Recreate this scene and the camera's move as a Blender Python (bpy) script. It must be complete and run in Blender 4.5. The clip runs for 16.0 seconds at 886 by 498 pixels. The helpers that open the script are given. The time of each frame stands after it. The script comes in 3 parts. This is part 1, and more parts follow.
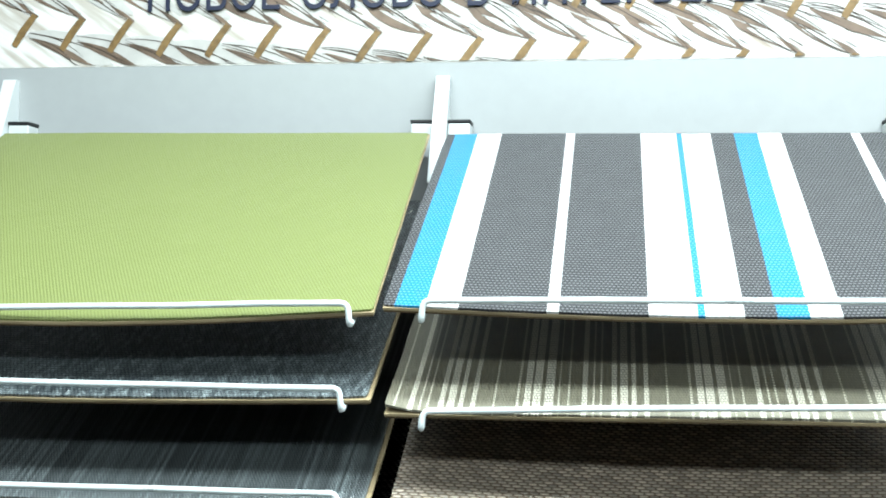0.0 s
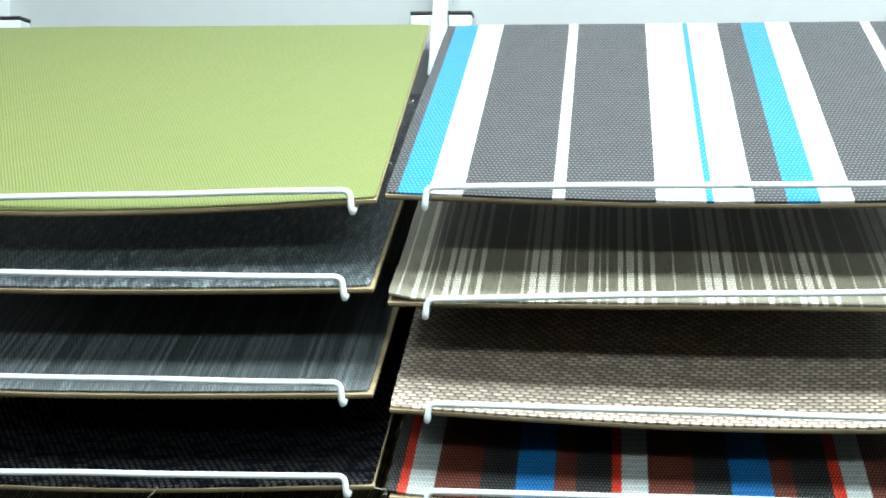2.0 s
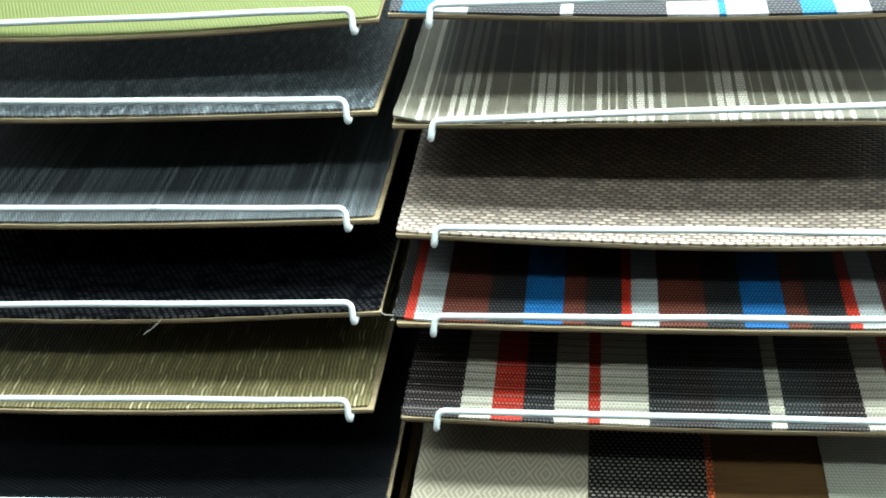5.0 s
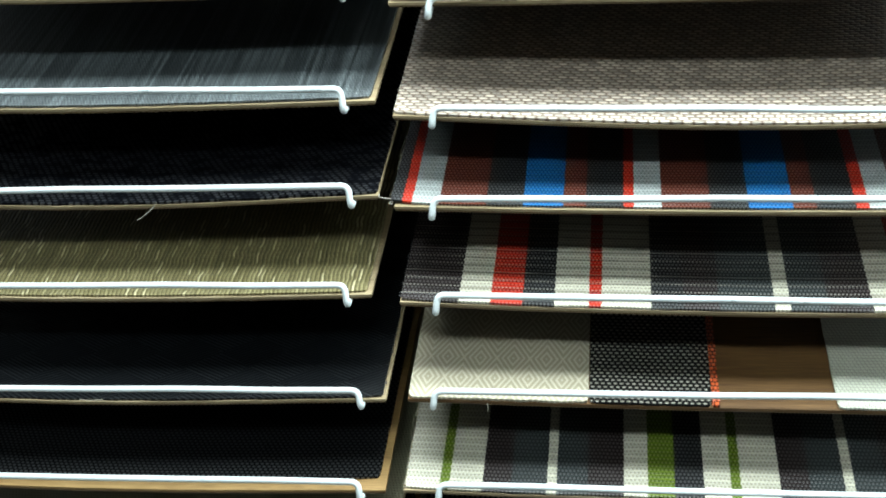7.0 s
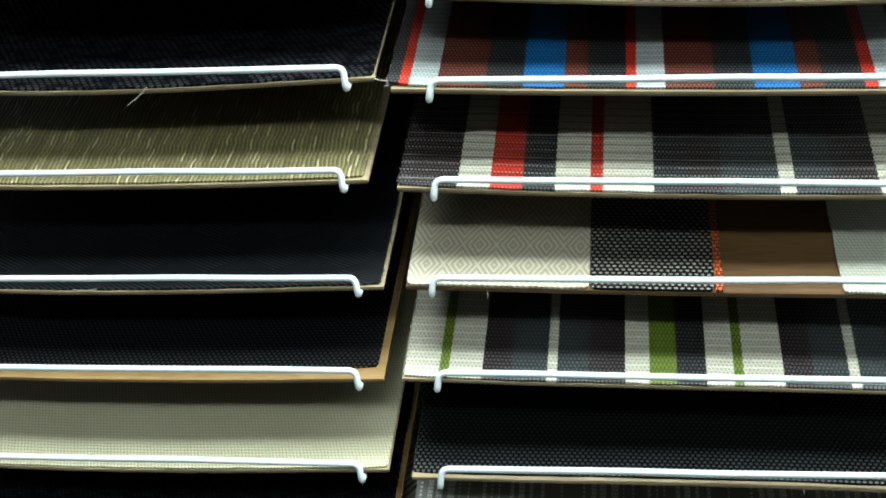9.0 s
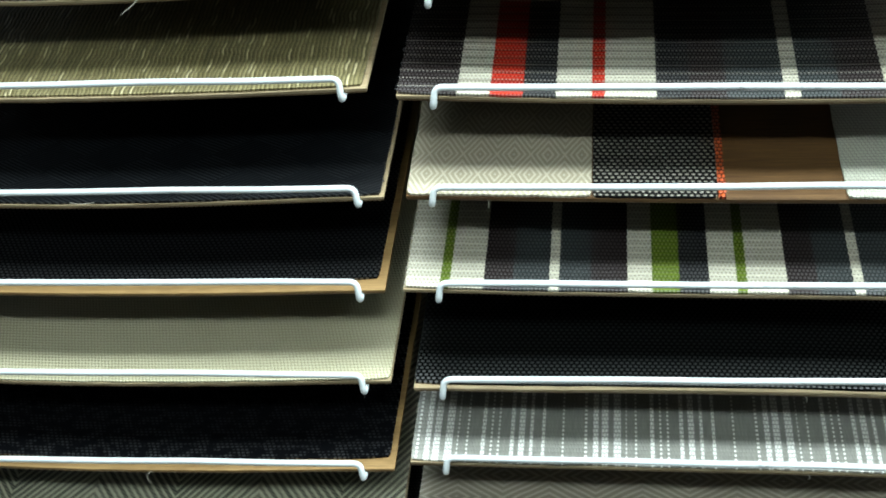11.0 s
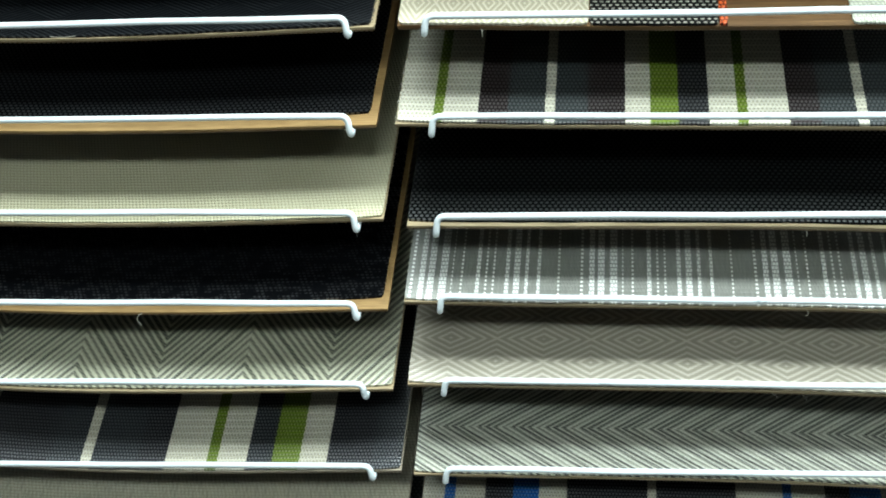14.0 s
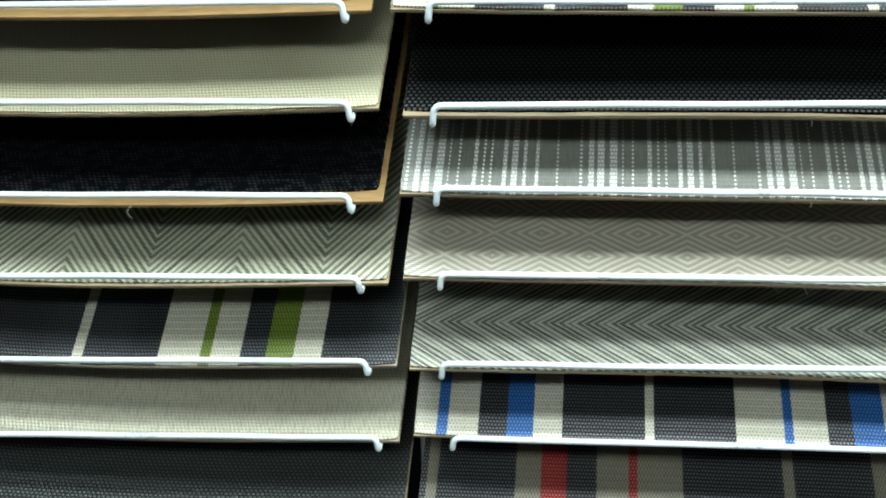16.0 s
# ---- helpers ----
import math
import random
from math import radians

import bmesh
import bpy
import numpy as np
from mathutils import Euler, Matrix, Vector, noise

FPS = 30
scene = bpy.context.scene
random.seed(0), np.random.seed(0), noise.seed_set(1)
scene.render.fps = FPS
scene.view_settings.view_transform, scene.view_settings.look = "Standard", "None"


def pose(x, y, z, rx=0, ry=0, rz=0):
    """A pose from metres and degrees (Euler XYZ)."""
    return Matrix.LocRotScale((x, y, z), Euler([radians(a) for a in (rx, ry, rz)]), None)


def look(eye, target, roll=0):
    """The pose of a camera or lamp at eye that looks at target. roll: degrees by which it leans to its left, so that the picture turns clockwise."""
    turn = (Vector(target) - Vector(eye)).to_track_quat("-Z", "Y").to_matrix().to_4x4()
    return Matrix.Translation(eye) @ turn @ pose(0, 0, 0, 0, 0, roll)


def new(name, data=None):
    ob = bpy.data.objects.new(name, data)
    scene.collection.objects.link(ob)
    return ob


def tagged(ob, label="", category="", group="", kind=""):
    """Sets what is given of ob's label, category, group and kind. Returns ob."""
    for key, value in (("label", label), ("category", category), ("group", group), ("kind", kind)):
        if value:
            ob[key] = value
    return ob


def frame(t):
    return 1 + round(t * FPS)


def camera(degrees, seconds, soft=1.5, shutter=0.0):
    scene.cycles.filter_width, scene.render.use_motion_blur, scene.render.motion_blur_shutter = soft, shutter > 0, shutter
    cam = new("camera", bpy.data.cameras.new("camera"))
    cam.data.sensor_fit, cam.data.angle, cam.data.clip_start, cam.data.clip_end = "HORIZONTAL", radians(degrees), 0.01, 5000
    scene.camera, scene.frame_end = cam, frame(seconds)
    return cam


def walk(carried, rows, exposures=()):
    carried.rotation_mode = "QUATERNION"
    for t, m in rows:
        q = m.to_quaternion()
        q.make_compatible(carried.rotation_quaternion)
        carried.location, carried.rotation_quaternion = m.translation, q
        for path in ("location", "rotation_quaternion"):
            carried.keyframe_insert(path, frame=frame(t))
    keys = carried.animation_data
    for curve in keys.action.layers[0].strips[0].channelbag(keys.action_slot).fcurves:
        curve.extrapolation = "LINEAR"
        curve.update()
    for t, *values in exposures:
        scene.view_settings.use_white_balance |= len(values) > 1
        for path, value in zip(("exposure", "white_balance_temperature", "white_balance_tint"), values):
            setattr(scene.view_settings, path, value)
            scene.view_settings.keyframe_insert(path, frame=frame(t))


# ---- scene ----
cam = camera(36.7, 16.0, soft=1.9)
PATH = [
    (0, (0.186, -1.087, 1.495), (-0.068, 0.896, 1.567), 0.7),
    (0.5, (0.184, -1.081, 1.487), (-0.07, 0.902, 1.525), 0.7),
    (1, (0.183, -1.077, 1.483), (-0.067, 0.907, 1.487), 0.6),
    (1.5, (0.18, -1.073, 1.477), (-0.067, 0.912, 1.453), 0.4),
    (2, (0.177, -1.069, 1.471), (-0.069, 0.916, 1.418), 0.4),
    (2.5, (0.175, -1.067, 1.456), (-0.068, 0.917, 1.385), 0.3),
    (3, (0.179, -1.065, 1.452), (-0.072, 0.917, 1.349), 0.2),
    (3.5, (0.18, -1.061, 1.449), (-0.068, 0.918, 1.308), 0.1),
    (4, (0.173, -1.06, 1.439), (-0.059, 0.92, 1.276), -0.1),
    (4.5, (0.17, -1.055, 1.428), (-0.07, 0.921, 1.234), -0.3),
    (4.7, (0.167, -1.053, 1.424), (-0.072, 0.922, 1.218), -0.3),
    (6.8, (0.175, -1.038, 1.396), (-0.08, 0.917, 1.06), -0.8),
    (7, (0.171, -1.035, 1.392), (-0.076, 0.918, 1.041), -0.7),
    (7.5, (0.171, -1.03, 1.386), (-0.076, 0.917, 1.003), -0.7),
    (8, (0.175, -1.026, 1.376), (-0.079, 0.914, 0.965), -0.8),
    (8.5, (0.174, -1.021, 1.376), (-0.078, 0.911, 0.923), -1.0),
    (9, (0.168, -1.018, 1.365), (-0.074, 0.909, 0.888), -1.0),
    (9.2, (0.172, -1.018, 1.363), (-0.078, 0.905, 0.873), -1.1),
    (11.5, (0.165, -1.012, 1.336), (-0.073, 0.883, 0.742), -1.6),
    (12, (0.168, -1.011, 1.325), (-0.076, 0.878, 0.716), -1.7),
    (12.5, (0.166, -1.007, 1.325), (-0.073, 0.872, 0.682), -1.8),
    (13, (0.164, -1.005, 1.319), (-0.068, 0.861, 0.639), -1.9),
    (13.5, (0.165, -1.008, 1.304), (-0.066, 0.852, 0.606), -1.8),
    (14, (0.166, -1.004, 1.3), (-0.066, 0.841, 0.562), -1.8),
    (14.5, (0.156, -1.0, 1.296), (-0.059, 0.831, 0.521), -1.6),
    (15, (0.158, -0.998, 1.289), (-0.06, 0.821, 0.486), -1.5),
    (15.5, (0.159, -0.993, 1.283), (-0.06, 0.813, 0.453), -1.6),
    (16, (0.16, -0.992, 1.275), (-0.057, 0.803, 0.419), -1.6),
]
walk(cam, [(t, look(eye, target, roll)) for t, eye, target, roll in PATH])

# ---------------------------------------------------------------- light
EXPOSURE = 0.0
scene.view_settings.exposure = EXPOSURE
world = bpy.data.worlds.new("world")
world.use_nodes = True
world.node_tree.nodes["Background"].inputs[0].default_value = (0.85, 0.93, 1.0, 1)
world.node_tree.nodes["Background"].inputs[1].default_value = 0.008
scene.world = world

CEIL = 2.65


def tube_light(x, y, length, watts, width=0.10):
    d = bpy.data.lights.new("tube_light", "AREA")
    d.shape, d.size, d.size_y, d.energy = "RECTANGLE", length, width, watts
    d.color = (0.86, 0.985, 1.0)
    ob = new("tube_light", d)
    ob.matrix_world = pose(x, y, CEIL - 0.075)
    return ob


# rows of ceiling tubes over the aisle, parallel to the rack
LAMPS = [(0.68, -0.26, 2.4, 66, .16), (0.68, -0.74, 2.4, 69, .28), (0.35, -2.28, 3.0, 82, .45), (0.35, -4.6, 3.0, 8, .45)]
for lx, ly, ll, lw, wide in LAMPS:
    tube_light(lx, ly, ll, lw, wide)


# ---------------------------------------------------------------- shader helpers
class Ex:
    """A value in a node tree, with arithmetic."""

    def __init__(self, nt, s):
        self.nt, self.s = nt, s

    def op(self, kind, *others):
        n = self.nt.nodes.new("ShaderNodeMath")
        n.operation = kind
        for k, o in enumerate((self, *others)):
            if isinstance(o, Ex):
                self.nt.links.new(o.s, n.inputs[k])
            else:
                n.inputs[k].default_value = o
        return Ex(self.nt, n.outputs[0])

    def __add__(self, o): return self.op("ADD", o)
    def __sub__(self, o): return self.op("SUBTRACT", o)
    def __mul__(self, o): return self.op("MULTIPLY", o)
    def __truediv__(self, o): return self.op("DIVIDE", o)
    def floor(self): return self.op("FLOOR")
    def frac(self): return self.op("FRACT")
    def abs(self): return self.op("ABSOLUTE")
    def sin(self): return self.op("SINE")
    def max(self, o): return self.op("MAXIMUM", o)
    def min(self, o): return self.op("MINIMUM", o)
    def tri(self): return (self.frac() - 0.5).abs() * 2.0          # 1 at whole numbers, 0 half way
    def flip(self): return self * -1.0 + 1.0

    def step(self, a, b):
        n = self.nt.nodes.new("ShaderNodeMapRange")
        n.interpolation_type = "SMOOTHSTEP"
        self.nt.links.new(self.s, n.inputs["Value"])
        n.inputs["From Min"].default_value, n.inputs["From Max"].default_value = a, b
        return Ex(self.nt, n.outputs["Result"])


class Mat:
    """A material under construction: object coordinates u, v in metres, noise, colour mixing."""

    def __init__(self, name, rough=0.5, spec=0.4, metal=0.0):
        self.m = bpy.data.materials.new(name)
        self.m.use_nodes = True
        self.nt = self.m.node_tree
        self.bsdf = self.nt.nodes["Principled BSDF"]
        self.bsdf.inputs["Roughness"].default_value = rough
        self.bsdf.inputs["Specular IOR Level"].default_value = spec
        self.bsdf.inputs["Metallic"].default_value = metal
        self.tc = self.nt.nodes.new("ShaderNodeTexCoord")
        sep = self.nt.nodes.new("ShaderNodeSeparateXYZ")
        self.nt.links.new(self.tc.outputs["Object"], sep.inputs[0])
        self.u, self.v, self.w = (Ex(self.nt, sep.outputs[k]) for k in range(3))

    def vec(self, x, y, z=0.0):
        n = self.nt.nodes.new("ShaderNodeCombineXYZ")
        for k, o in enumerate((x, y, z)):
            if isinstance(o, Ex):
                self.nt.links.new(o.s, n.inputs[k])
            else:
                n.inputs[k].default_value = o
        return n.outputs[0]

    def noise(self, sx, sy, detail=2.0, sz=0.0, rough=0.5):
        n = self.nt.nodes.new("ShaderNodeTexNoise")
        n.inputs["Scale"].default_value, n.inputs["Detail"].default_value = 1.0, detail
        n.inputs["Roughness"].default_value = rough
        self.nt.links.new(self.vec(self.u * sx, self.v * sy, self.w * sz), n.inputs["Vector"])
        return Ex(self.nt, n.outputs["Fac"])

    def cell(self, x, y):
        n = self.nt.nodes.new("ShaderNodeTexWhiteNoise")
        n.noise_dimensions = "2D"
        self.nt.links.new(self.vec(x, y), n.inputs["Vector"])
        return Ex(self.nt, n.outputs["Value"])

    def mix(self, fac, a, b, how="MIX"):
        n = self.nt.nodes.new("ShaderNodeMix")
        n.data_type, n.blend_type = "RGBA", how
        for k, o in ((0, fac), (6, a), (7, b)):
            if isinstance(o, Ex):
                self.nt.links.new(o.s, n.inputs[k])
            elif isinstance(o, tuple):
                n.inputs[k].default_value = (*o, 1)
            elif isinstance(o, (int, float)):
                n.inputs[k].default_value = o
            else:
                self.nt.links.new(o, n.inputs[k])
        return n.outputs[2]

    def ramp(self, x, stops):
        """Hard-edged bands: stops of (start, colour), in the order of x from 0 to 1."""
        n = self.nt.nodes.new("ShaderNodeValToRGB")
        n.color_ramp.interpolation = "CONSTANT"
        e = n.color_ramp.elements
        while len(e) > 1:
            e.remove(e[-1])
        e[0].position, e[0].color = max(stops[0][0], 0), (*stops[0][1], 1)
        for p, c in stops[1:]:
            k = e.new(p)
            k.color = (*c, 1)
        self.nt.links.new(x.s, n.inputs[0])
        return n.outputs[0]

    def done(self, colour, height=None, depth=0.0004, rough=None, gloss=None):
        if isinstance(colour, tuple):
            self.bsdf.inputs["Base Color"].default_value = (*colour, 1)
        else:
            self.nt.links.new(colour, self.bsdf.inputs["Base Color"])
        if height is not None:
            b = self.nt.nodes.new("ShaderNodeBump")
            b.inputs["Strength"].default_value, b.inputs["Distance"].default_value = 1.0, depth
            self.nt.links.new(height.s, b.inputs["Height"])
            self.nt.links.new(b.outputs[0], self.bsdf.inputs["Normal"])
        if rough is not None:
            self.nt.links.new(rough.s, self.bsdf.inputs["Roughness"])
        if gloss is not None:
            self.nt.links.new(gloss.s, self.bsdf.inputs["Specular IOR Level"])
        return self.m

    # weave: crossing threads; 1 on the face of a weft thread, 0 on the warp
    def weave(self, p, q, long=0.5, tall=0.5, wobble=0.10, phase=0.0, shift=0.5):
        sway = self.noise(0.35 / p, 0.35 / q, 1.0) - 0.5
        row = self.v / q + sway * (wobble * 2.0)
        odd = (row.floor() * shift).frac()
        a = ((self.u / p + odd + phase + sway * (wobble * 2.0)).frac() - 0.5) / long
        b = (row.frac() - 0.5) / tall
        a2, b2 = a * a, b * b
        return (a2 * (a2 * 0.5 + 0.5) + b2 * (b2 * 0.5 + 0.5)).flip().max(0.0)


def srgb(r, g, b):
    return tuple(((c / 255 + 0.055) / 1.055) ** 2.4 if c > 10 else c / 255 / 12.92 for c in (r, g, b))


def plain(name, colour, rough=0.5, spec=0.4, metal=0.0, grain=0.06, scale=60.0, bump=0.0001):
    k = Mat(name, rough, spec, metal)
    n = k.noise(scale, scale, 4.0, scale)
    big = k.noise(7, 7, 3.0, 7)
    dark = tuple(c * (1 - 3 * grain) for c in colour)
    return k.done(k.mix((n * 0.5 + big * 0.5).step(0.25, 0.75), dark, colour), n, bump)


def wood(name, colour, dark):
    k = Mat(name, 0.6, 0.3)
    n = k.noise(30, 900, 3.0, 1400)
    s = k.noise(9, 14, 3.0, 9)
    return k.done(k.mix((n * 0.6 + s * 0.4).step(0.3, 0.7), dark, colour), n, 0.0002)


M_WOOD = wood("fibreboard", srgb(162, 147, 116), srgb(122, 107, 80))
M_WOOD_RAW = wood("raw_fibreboard", srgb(150, 122, 78), srgb(116, 90, 52))
M_HARDBOARD = wood("brown_hardboard", srgb(104, 77, 43), srgb(70, 48, 26))
M_PLY = wood("lower_ply_board", srgb(96, 78, 50), srgb(66, 50, 32))
M_GREYWOOD = wood("grey_board", srgb(150, 140, 120), srgb(112, 104, 90))
def coated_wire():
    k = Mat("white_coated_wire", 0.3, 0.5)
    n = k.noise(320, 320, 3.0, 320)
    scuff = k.noise(26, 60, 4.0, 60).step(0.62, 0.72) * k.noise(400, 400, 2.0, 400).step(0.35, 0.6)
    c = k.mix(n.step(0.3, 0.8) * 0.3, srgb(206, 216, 217), srgb(184, 195, 197))
    c = k.mix(scuff * 0.6, c, srgb(128, 138, 142))
    return k.done(c, n + scuff * -0.5, 0.0001)


M_WIRE = coated_wire()
M_PANEL = plain("pale_laminate", srgb(152, 156, 157), 0.25, 0.5, grain=0.02)
M_DIVIDER = plain("white_melamine", srgb(190, 196, 197), 0.3, 0.5, grain=0.015)
M_POST = plain("white_enamel", srgb(190, 196, 197), 0.3, 0.5, grain=0.02)
M_BLACK = plain("black_plastic", srgb(22, 24, 26), 0.5)
# near-black colour stands in for the deep shade behind the boards
M_BACK_SHADE = plain("back_shade_black", srgb(9, 10, 11), 0.7, 0.2)
M_INK = plain("navy_print", srgb(22, 30, 54), 0.45, grain=0.03)
M_WALL = plain("painted_wall", srgb(120, 122, 124), 0.8, 0.2, grain=0.03)
M_CEIL = plain("ceiling_board", srgb(110, 112, 114), 0.9, 0.1, grain=0.03)
M_FLOOR = plain("grey_floor_vinyl", srgb(76, 74, 72), 0.45, 0.4, grain=0.1)
M_HOUSING = plain("lamp_housing", srgb(230, 230, 228), 0.4)


# ---------------------------------------------------------------- textile-like vinyl sheets
def stripes(name, edges, weft, p=0.0046, q=0.0044, amount=0.8, line=0.0, rough=0.42, tall=0.42, holes=0.6, rib=0.35):
    """edges: (start in metres, colour) across the board; weft: thread colour that dots it."""
    k = Mat(name, rough, 0.8)
    base = k.ramp((k.u + (k.weave(p, q) - 0.5) * 0.0006) * 2.0, [(e * 2.0, c) for e, c in edges])
    w = k.weave(p, q, 0.44, tall)
    grain = k.noise(260, 1500, 2.0)
    wear = k.noise(35, 35, 3.0).step(0.3, 0.7) * 0.5 + 0.5
    hole = k.weave(p, q, 0.46, 0.24, phase=0.5)
    rows = (k.v / (q * 2.0) + (k.noise(60, 200, 1.0) - 0.5) * 0.3).tri()
    c = k.mix(w.step(0.45, 0.85) * (wear * (amount * 0.40)), base, weft)
    c = k.mix(hole.step(0.05, 0.6) * holes, c, k.mix(1.0, c, (0.16, 0.16, 0.15), "MULTIPLY"))
    c = k.mix(rows.step(0.45, 0.95) * rib, c, k.mix(1.0, c, (0.42, 0.41, 0.38), "MULTIPLY"))
    if line:
        y = k.v / line + (k.noise(12, 12, 1.0) - 0.5) * 0.25
        stitch = (k.u / p).tri().step(0.30, 0.55)
        lit = y.tri().step(0.82, 0.92) * stitch
        under = (y + 0.16).tri().step(0.70, 0.90)
        c = k.mix(under * 0.7, c, k.mix(1.0, c, (0.3, 0.28, 0.26), "MULTIPLY"))
        c = k.mix(lit * 0.6, c, srgb(176, 172, 160))
    c = k.mix(grain.step(0.3, 0.75) * 0.3, c, (0.02, 0.02, 0.02))
    return k.done(c, w + grain * 0.25, 0.00022, gloss=w.step(0.1, 0.8) * 1.5 + 0.15)


def basket(name, warp, weft, p, q, tall=0.42, long=0.44, rough=0.4, depth=0.0009, jitter=0.35, shift=0.5, soft=0.5, gloss=(0.4, 0.3), broken=0.0):
    """Short weft faces over a darker warp; shift staggers the rows, broken wears some of the faces away."""
    k = Mat(name, rough, 0.5)
    w = k.weave(p, q, long, tall, shift=shift)
    row = (k.v / q).floor()
    r = k.cell((k.u / p + (row * shift).frac()).floor(), row)
    grain = k.noise(220, 900, 3.0)
    if broken:
        w = w * (k.noise(0.33 / p, 0.45 / q, 3.0).step(0.40, 0.58) * broken + (1.0 - broken))
    light = k.mix((r * jitter + grain * 0.3).min(1.0), weft, tuple(c * 0.35 for c in weft))
    c = k.mix(w.step(0.02, soft), warp, light)
    return k.done(c, w + grain * 0.15, depth, gloss=w.step(0.1, 0.7) * gloss[0] + gloss[1])


def melange(name, dark, light, p, q, streak=260.0, run=6.0, bias=0.5, rough=0.42, flecks=0.5, across=420.0, wide_share=0.4):
    """Streaks that run up the board, broken by the weave and by short flecks across."""
    k = Mat(name, rough, 0.9)
    s = k.noise(streak, run, 3.0)
    wide = k.noise(streak * 0.16, run * 0.4, 3.0)
    w = k.weave(p, q, 0.46, 0.46)
    f = k.noise(streak * 0.9, across, 2.0).step(0.47, 0.60)
    tone = ((s * (1.0 - wide_share) + wide * wide_share) + (bias - 0.5)).step(0.40, 0.66)
    c = k.mix(tone * (f * flecks + (1 - flecks)), dark, light)
    c = k.mix(w.step(0.2, 0.6).flip() * 0.45, c, tuple(x * 0.4 for x in dark))
    return k.done(c, w + f * 0.4, 0.00028, gloss=w.step(0.1, 0.7) * 1.3 + 0.3)


def twill_green(name):
    k = Mat(name, 0.45, 0.35)
    sway = k.noise(14, 14, 2.0) - 0.5
    d = (k.u + k.v * 0.42) / 0.0031 + sway * 0.6
    t = d.tri()
    x = ((k.u * 0.35 - k.v) / 0.0034 + sway * 0.4).tri()
    g = k.noise(520, 520, 3.0)
    soft = k.noise(9, 9, 2.0)
    c = k.mix(t.step(0.2, 0.8) * 0.8 + x.step(0.3, 0.9) * 0.2, srgb(103, 111, 65), srgb(113, 122, 73))
    c = k.mix(g.step(0.3, 0.8) * 0.35 + soft * 0.2, c, srgb(97, 106, 59))
    return k.done(c, t * 0.8 + x * 0.35 + g * 0.3, 0.0004)


def dashes(name):
    """Olive ribs that waver, with pale curved slubs along them."""
    k = Mat(name, 0.42, 0.8)
    sway = (k.noise(25, 62, 2.0) - 0.5) * 1.5
    rib = (k.u / 0.0036) + sway
    idx = rib.floor()
    t = rib.tri().flip()
    along = (k.v + k.cell(idx, 3.0) * 0.1) / 0.022
    r = k.cell(idx, along.floor())
    taper = along.tri().flip()
    slub = r.step(0.80, 0.88) * t.step(0.35, 0.7) * taper.step(0.1, 0.5)
    row = (k.v / 0.0026).tri()
    knots = k.noise(320, 260, 2.0)
    tone = k.noise(260, 9, 3.0)
    c = k.mix(tone.step(0.3, 0.7), srgb(104, 97, 62), srgb(146, 138, 97))
    c = k.mix(t.step(0.0, 0.45).flip() * 0.85, c, srgb(52, 47, 30))
    c = k.mix(knots.step(0.48, 0.66) * 0.45 + row * 0.12, c, srgb(74, 67, 44))
    c = k.mix(slub * 0.9, c, srgb(190, 181, 142))
    return k.done(c, t + slub * 0.6 + row * 0.2 + knots * 0.3, 0.0005, gloss=t * 0.5 + 0.35)


def chevron(name, pale, dark, fold_u=None, period=0.0070, slope=0.63, first=0.0, thick=0.55):
    k = Mat(name, 0.45, 0.8)
    sway = (k.noise(30, 30, 2.0) - 0.5) * 0.25
    if fold_u:
        x = k.v + ((k.u - first) / fold_u).tri() * (fold_u * 0.5 * slope)
        x = x / (period * slope) + sway
    else:
        x = (k.u - (k.v - first).abs() * slope) / period + sway * 0.5
    wob = k.noise(420, 420, 2.0)
    heavy = k.cell((x + 0.5).floor(), 7.0) if fold_u else ((x / 4.0).frac() - 0.5).abs().step(0.12, 0.26)
    t = x.tri()
    edge = (t + (wob - 0.5) * 0.35 + heavy * 0.22).step(thick, thick + 0.22)
    dots = ((k.u * 0.6 + k.v) / 0.0030).tri().step(0.15, 0.5) * 0.5 + 0.5
    cross = ((k.u - k.v * 0.4) / 0.0021).tri()
    grain = k.noise(900, 300, 2.0)
    c = k.mix(grain.step(0.3, 0.7) * 0.7 + cross * 0.3, pale, tuple(x_ * 0.62 for x_ in pale))
    c = k.mix(edge * dots * (heavy * 0.3 + 0.7), c, dark)
    return k.done(c, t.flip() + grain * 0.2 + cross * 0.2, 0.0006)


def diamonds(name, pale, dark, pu, pv, rings, amount=0.55, u0=0.0, v0=0.0):
    k = Mat(name, 0.38, 1.3)
    sway = (k.noise(40, 40, 2.0) - 0.5) * 0.10
    d = ((k.u - u0) / pu).tri() + ((k.v - v0) / pv).tri() + sway
    t = (d * rings).tri()
    rib = ((k.u + k.v * 0.3) / 0.0019).tri()
    row = (k.v / 0.0021).tri()
    grain = k.noise(500, 900, 3.0)
    thread = (t + (grain - 0.5) * 0.5).step(0.35, 0.85)
    c = k.mix(thread * amount, dark, pale)
    c = k.mix((rib * 0.4 + row * 0.6).step(0.5, 0.95) * 0.4 + grain * 0.2, c, tuple(x * 0.5 for x in dark))
    return k.done(c, t * 0.7 + row * 0.4 + rib * 0.2, 0.00025)


